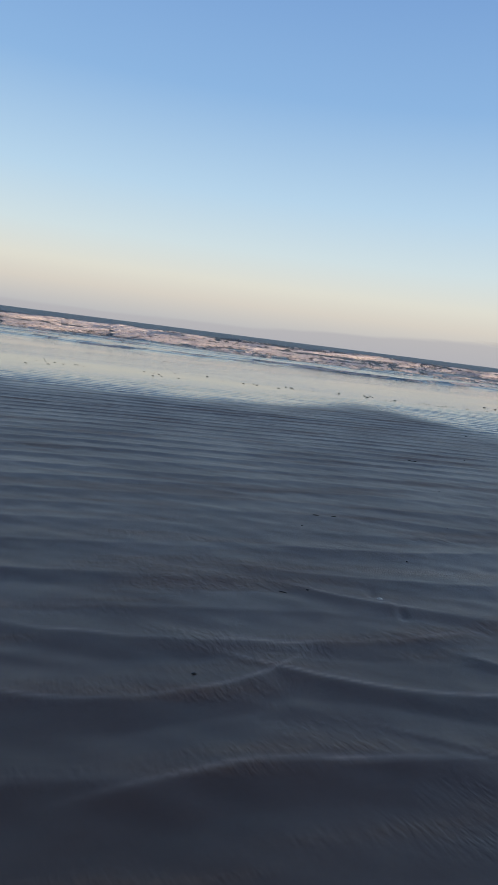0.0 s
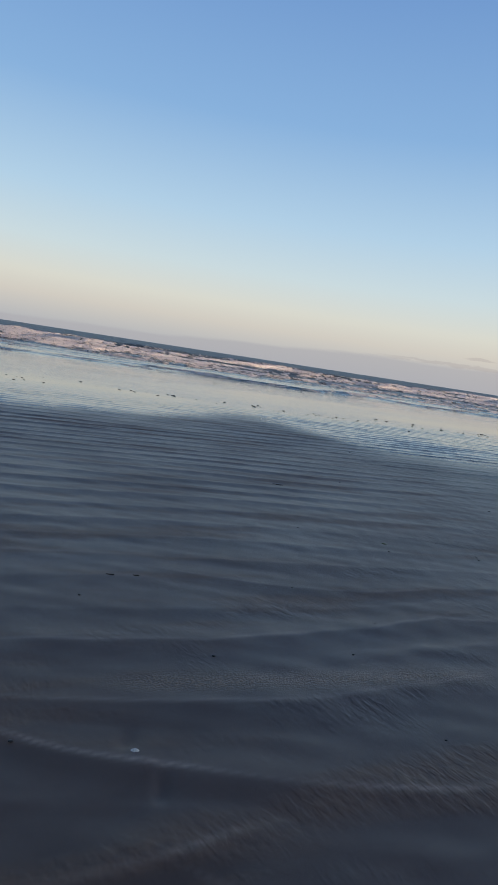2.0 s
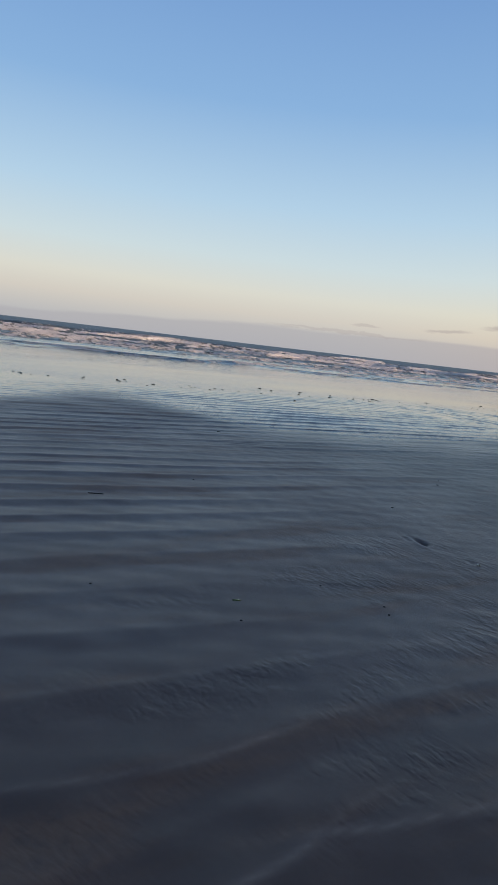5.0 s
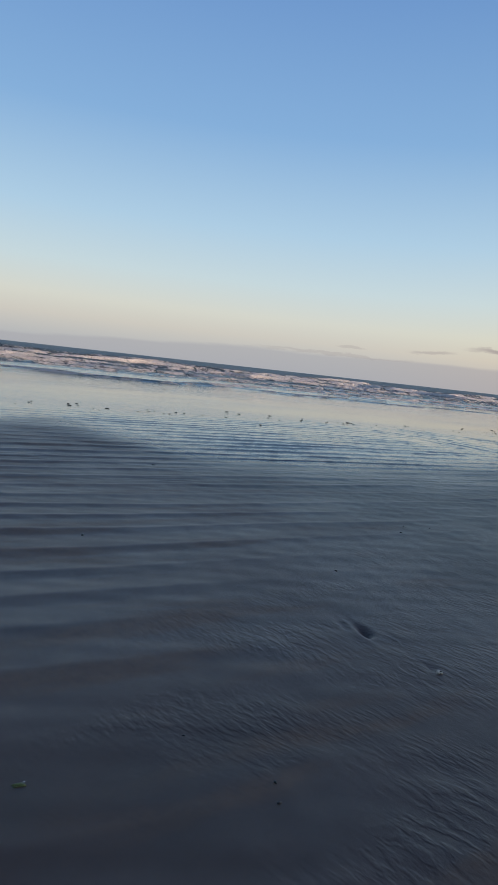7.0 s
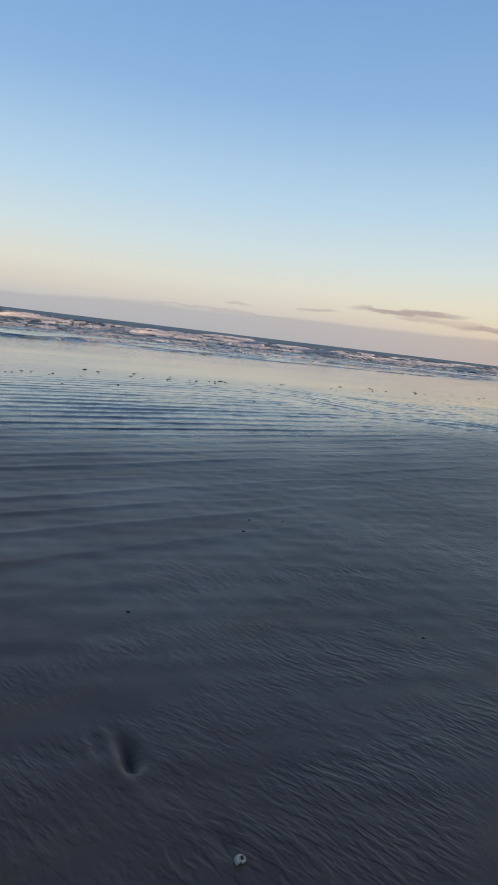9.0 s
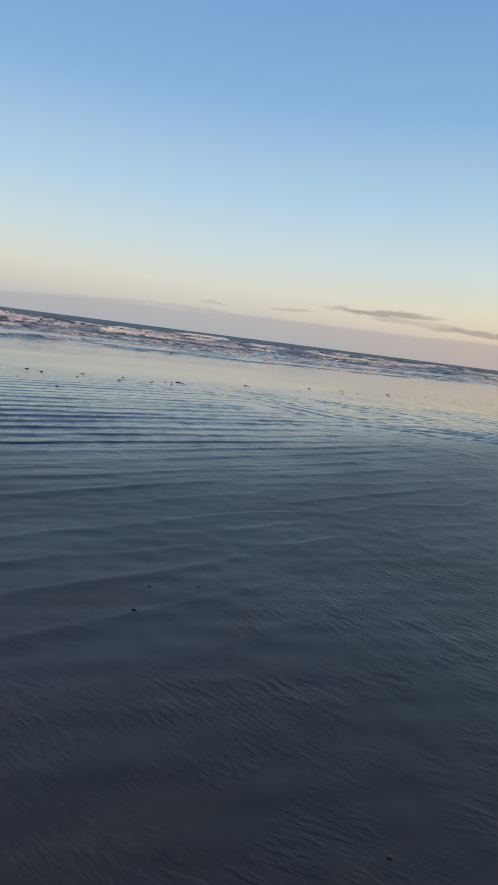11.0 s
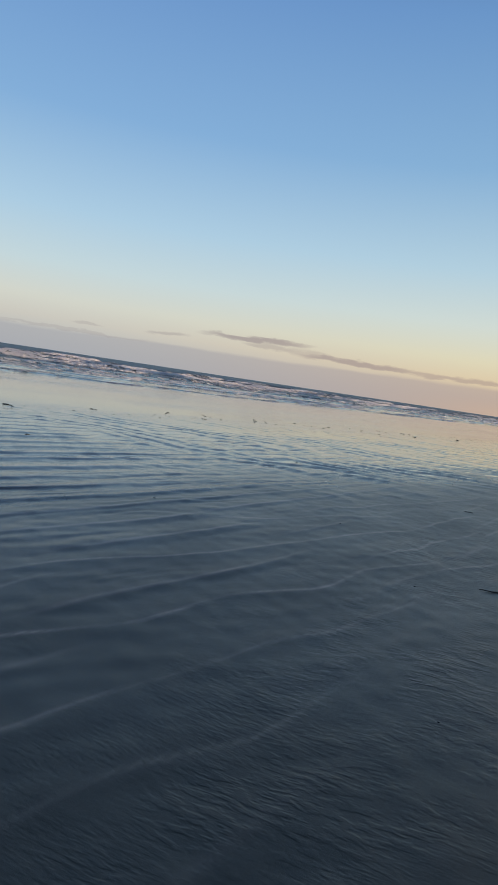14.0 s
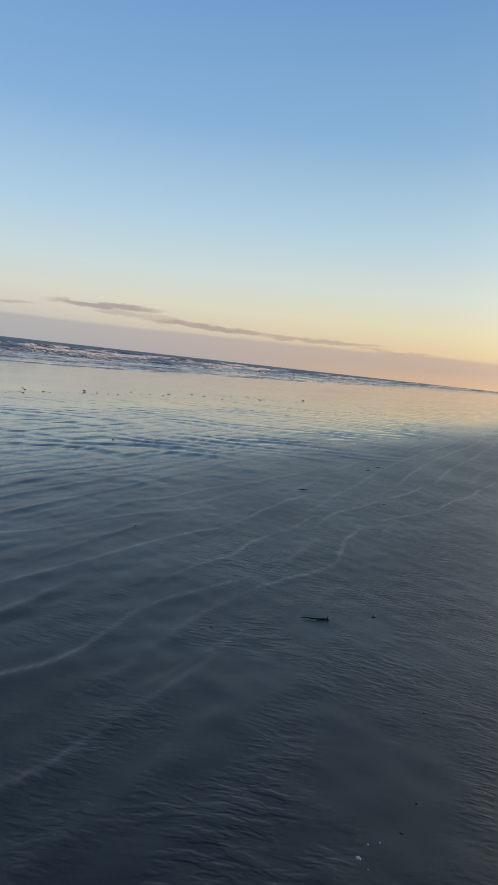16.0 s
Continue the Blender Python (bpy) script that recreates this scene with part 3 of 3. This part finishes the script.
def twig(x, y, length, turn, seed, label="short dark wet twig lying on damp sand", thick=0.0032):
    """A crooked twig with a side stub."""
    rng = random.Random(seed)
    root = new("twig")
    n = 9
    pts = [(length * (k / (n - 1) - 0.5), rng.uniform(-1, 1) * length * 0.025 + length * 0.05 * math.sin(3 * k / n), thick * (0.9 + 0.5 * rng.random())) for k in range(n)]
    radii = [thick * (0.55 + 0.6 * math.sin(math.pi * (0.15 + 0.7 * k / (n - 1)))) for k in range(n)]
    part("stem", tube(pts, radii, radii, 7), WOOD, root)
    b = pts[6]
    part("stub", tube([b, (b[0] + length * 0.10, b[1] + length * 0.09, b[2] + thick), (b[0] + length * 0.15, b[1] + length * 0.16, b[2] + thick * 1.5)], [thick * 0.6, thick * 0.5, thick * 0.3], [thick * 0.6, thick * 0.5, thick * 0.3], 6), WOOD, root)
    root.matrix_world = pose(x, y, ground_z(x, y), 0, 0, turn)
    return tagged(root, label, "twig", "twigs on the sand")


def weed(x, y, size, seed, label, mat=None, fronds=3):
    """A scrap of seaweed: a knot with a few short flat fronds."""
    rng = random.Random(seed)
    root = new("seaweed_scrap")
    part("knot", lump((size * 0.46, size * 0.22, size * 0.085), seed, 0.5), mat or WEED, root)
    for k in range(fronds):
        a = rng.uniform(0, 2 * math.pi)
        bend = rng.uniform(-0.8, 0.8)
        pts, w, h = [], [], []
        for j in range(7):
            u = j / 6
            r = size * 0.52 * u
            pts.append((r * math.cos(a + bend * u), r * math.sin(a + bend * u) * 0.8, size * (0.045 + 0.035 * math.sin(3.1 * u) * rng.uniform(0.4, 1.2) - 0.025 * u)))
            w.append(size * (0.05 + 0.07 * math.sin(math.pi * min(1, 0.15 + 0.8 * u))))
            h.append(size * 0.022)
        part("frond", tube(pts, w, h, 6), mat or WEED, root)
    root.matrix_world = pose(x, y, film_z(x, y) - size * 0.02, 0, 0, rng.uniform(-50, 50) - min(60, max(0, x)) * 1.2)
    return tagged(root, label, "seaweed", "tide line of seaweed scraps" if mat is None and y > 15 else "weed scraps on the sand")


# shells
cockle(1.93, 3.775, 0.024, 160, SHELL, "small bright white seashell in a washed-out hollow of sand")
snail(7.08, 6.965, 0.030, 40, "worn grey snail shell with dark hollow, half sunk in sand")
cockle(13.34, 8.79, 0.016, 60, SHELL, "tiny white shell chip on wet grey sand")
cockle(13.42, 8.78, 0.009, 200, SHELL, "tiny white shell chip on wet grey sand")
cockle(13.45, 8.75, 0.008, 20, SHELL, "tiny white shell chip on wet grey sand")
cockle(13.31, 8.75, 0.009, 300, SHELL_GREY, "tiny pale grey shell chip on wet sand")
cockle(14.93, 13.22, 0.035, 100, SHELL_GREY, "pale grey seashell on glossy wet sand")
cockle(2.59, 2.66, 0.018, 240, SHELL_GREY, "small pale grey seashell beside a sand ridge")
cockle(4.94, 6.805, 0.009, 10, SHELL, "tiny white shell chip beside a green weed scrap")
cockle(15.545, 9.32, 0.012, 80, SHELL, "tiny white shell chip at the tip of a weed scrap")
# driftwood stick with a knobbed end
stick = new("driftwood_stick")
L0 = 0.165
part("shaft", tube([(L0 * (k / 10 - 0.5), 0.004 * math.sin(k * 0.9), 0.006 + 0.001 * (k % 3)) for k in range(11)],
                   [0.0025 + 0.0004 * k for k in range(11)], [0.0025 + 0.0004 * k for k in range(11)], 8), WOOD, stick)
part("knob", lump((0.013, 0.011, 0.009), 5, 0.5), WOOD, stick).location = (L0 * 0.45, 0.0, 0.0)
part("spur", tube([(L0 * 0.45, 0, 0.008), (L0 * 0.47, 0.006, 0.018), (L0 * 0.48, 0.009, 0.024)], [0.005, 0.004, 0.002], [0.005, 0.004, 0.002], 6), WOOD, stick)
stick.matrix_world = pose(15.22, 9.61, ground_z(15.22, 9.61), 0, 0, -62)
tagged(stick, "black driftwood stick with a knobbed end on wet sand", "stick")
# twigs
for k, (x, y, length, turn) in enumerate(((4.9, 9.28, 0.13, -25), (19.39, 11.27, 0.12, -70), (22.70, 11.16, 0.15, -75), (1.32, 3.86, 0.05, -40), (2.17, 5.73, 0.05, -20), (2.34, 5.73, 0.04, -10),
                                          (22.16, 11.21, 0.08, -60))):
    twig(x, y, length, turn, 40 + k, thick=0.0032 if length > 0.07 else 0.0022)
# pebbles
for k, (x, y, size) in enumerate(((1.49, 3.89, 0.014), (0.61, 2.83, 0.018), (3.30, 3.70, 0.010), (3.31, 4.54, 0.013), (4.80, 6.52, 0.014), (4.21, 7.20, 0.013), (1.93, 5.38, 0.015), (2.50, 4.56, 0.016),
                                  (3.69, 4.94, 0.008), (3.40, 5.56, 0.009), (5.74, 6.48, 0.013), (5.69, 6.38, 0.014), (5.57, 6.88, 0.010), (6.11, 9.85, 0.018), (9.49, 9.76, 0.014), (9.75, 9.64, 0.013), (9.22, 9.51, 0.022),
                                  (7.67, 8.58, 0.018), (8.91, 7.65, 0.016), (13.73, 8.69, 0.011), (13.54, 8.70, 0.010), (14.69, 10.04, 0.014), (14.43, 8.80, 0.010), (12.55, 8.98, 0.012), (16.25, 11.62, 0.016), (20.79, 15.19, 0.035))):
    pebble(x, y, size * 0.7, 70 + k)
# scraps of weed lying apart
weed(4.92, 6.79, 0.05, 101, "small green weed scrap lying on dark sand", LEAF, 2)
weed(15.52, 9.325, 0.045, 102, "small black weed scrap on wet sand")
weed(19.44, 10.25, 0.05, 103, "small black weed scrap on wet sand")
weed(8.20, 13.30, 0.07, 104, "small black weed scrap on wet sand")
weed(12.6, 19.7, 0.09, 105, "black seaweed scrap in a thin film of water")
weed(14.2, 20.1, 0.09, 106, "black seaweed scrap in a thin film of water")
weed(16.5, 17.8, 0.09, 107, "black seaweed scrap in a thin film of water")
# the tide line
MAIN_WEED = ((-1.5, 21.0, 0.13), (-0.9, 21.5, 0.15), (2.2, 21.3, 0.15), (3.0, 21.4, 0.12), (4.3, 23.7, 0.14), (6.4, 22.0, 0.14), (7.1, 22.85, 0.17), (9.75, 22.45, 0.20), (10.7, 22.2, 0.18), (15.3, 23.9, 0.19), (15.45, 23.4, 0.15),
             (16.7, 23.5, 0.17), (17.2, 22.4, 0.16), (19.35, 22.75, 0.22), (22.3, 23.1, 0.15), (25.9, 23.6, 0.16), (27.75, 23.7, 0.16), (30.2, 23.3, 0.20), (32.65, 23.1, 0.16), (34.3, 22.5, 0.2), (38.9, 20.7, 0.24), (43.2, 20.3, 0.25))
TIDE_LABEL = "black seaweed scrap stranded in a film of seawater"
for k, (x, y, size) in enumerate(MAIN_WEED):
    weed(x, y, size * 0.75, 200 + k, TIDE_LABEL)
rng = random.Random(5)
middle = 0.0
for k in range(140):
    if k % 5 == 0:
        middle = -6 + 54 * (k + 5 * rng.random()) / 140
    x = middle + rng.gauss(0, 0.7)
    weed(x, 22.5 + rng.gauss(0, 0.42) - 0.08 * max(0, x - 30), rng.uniform(0.04, 0.10), 300 + k, TIDE_LABEL, None, 2)
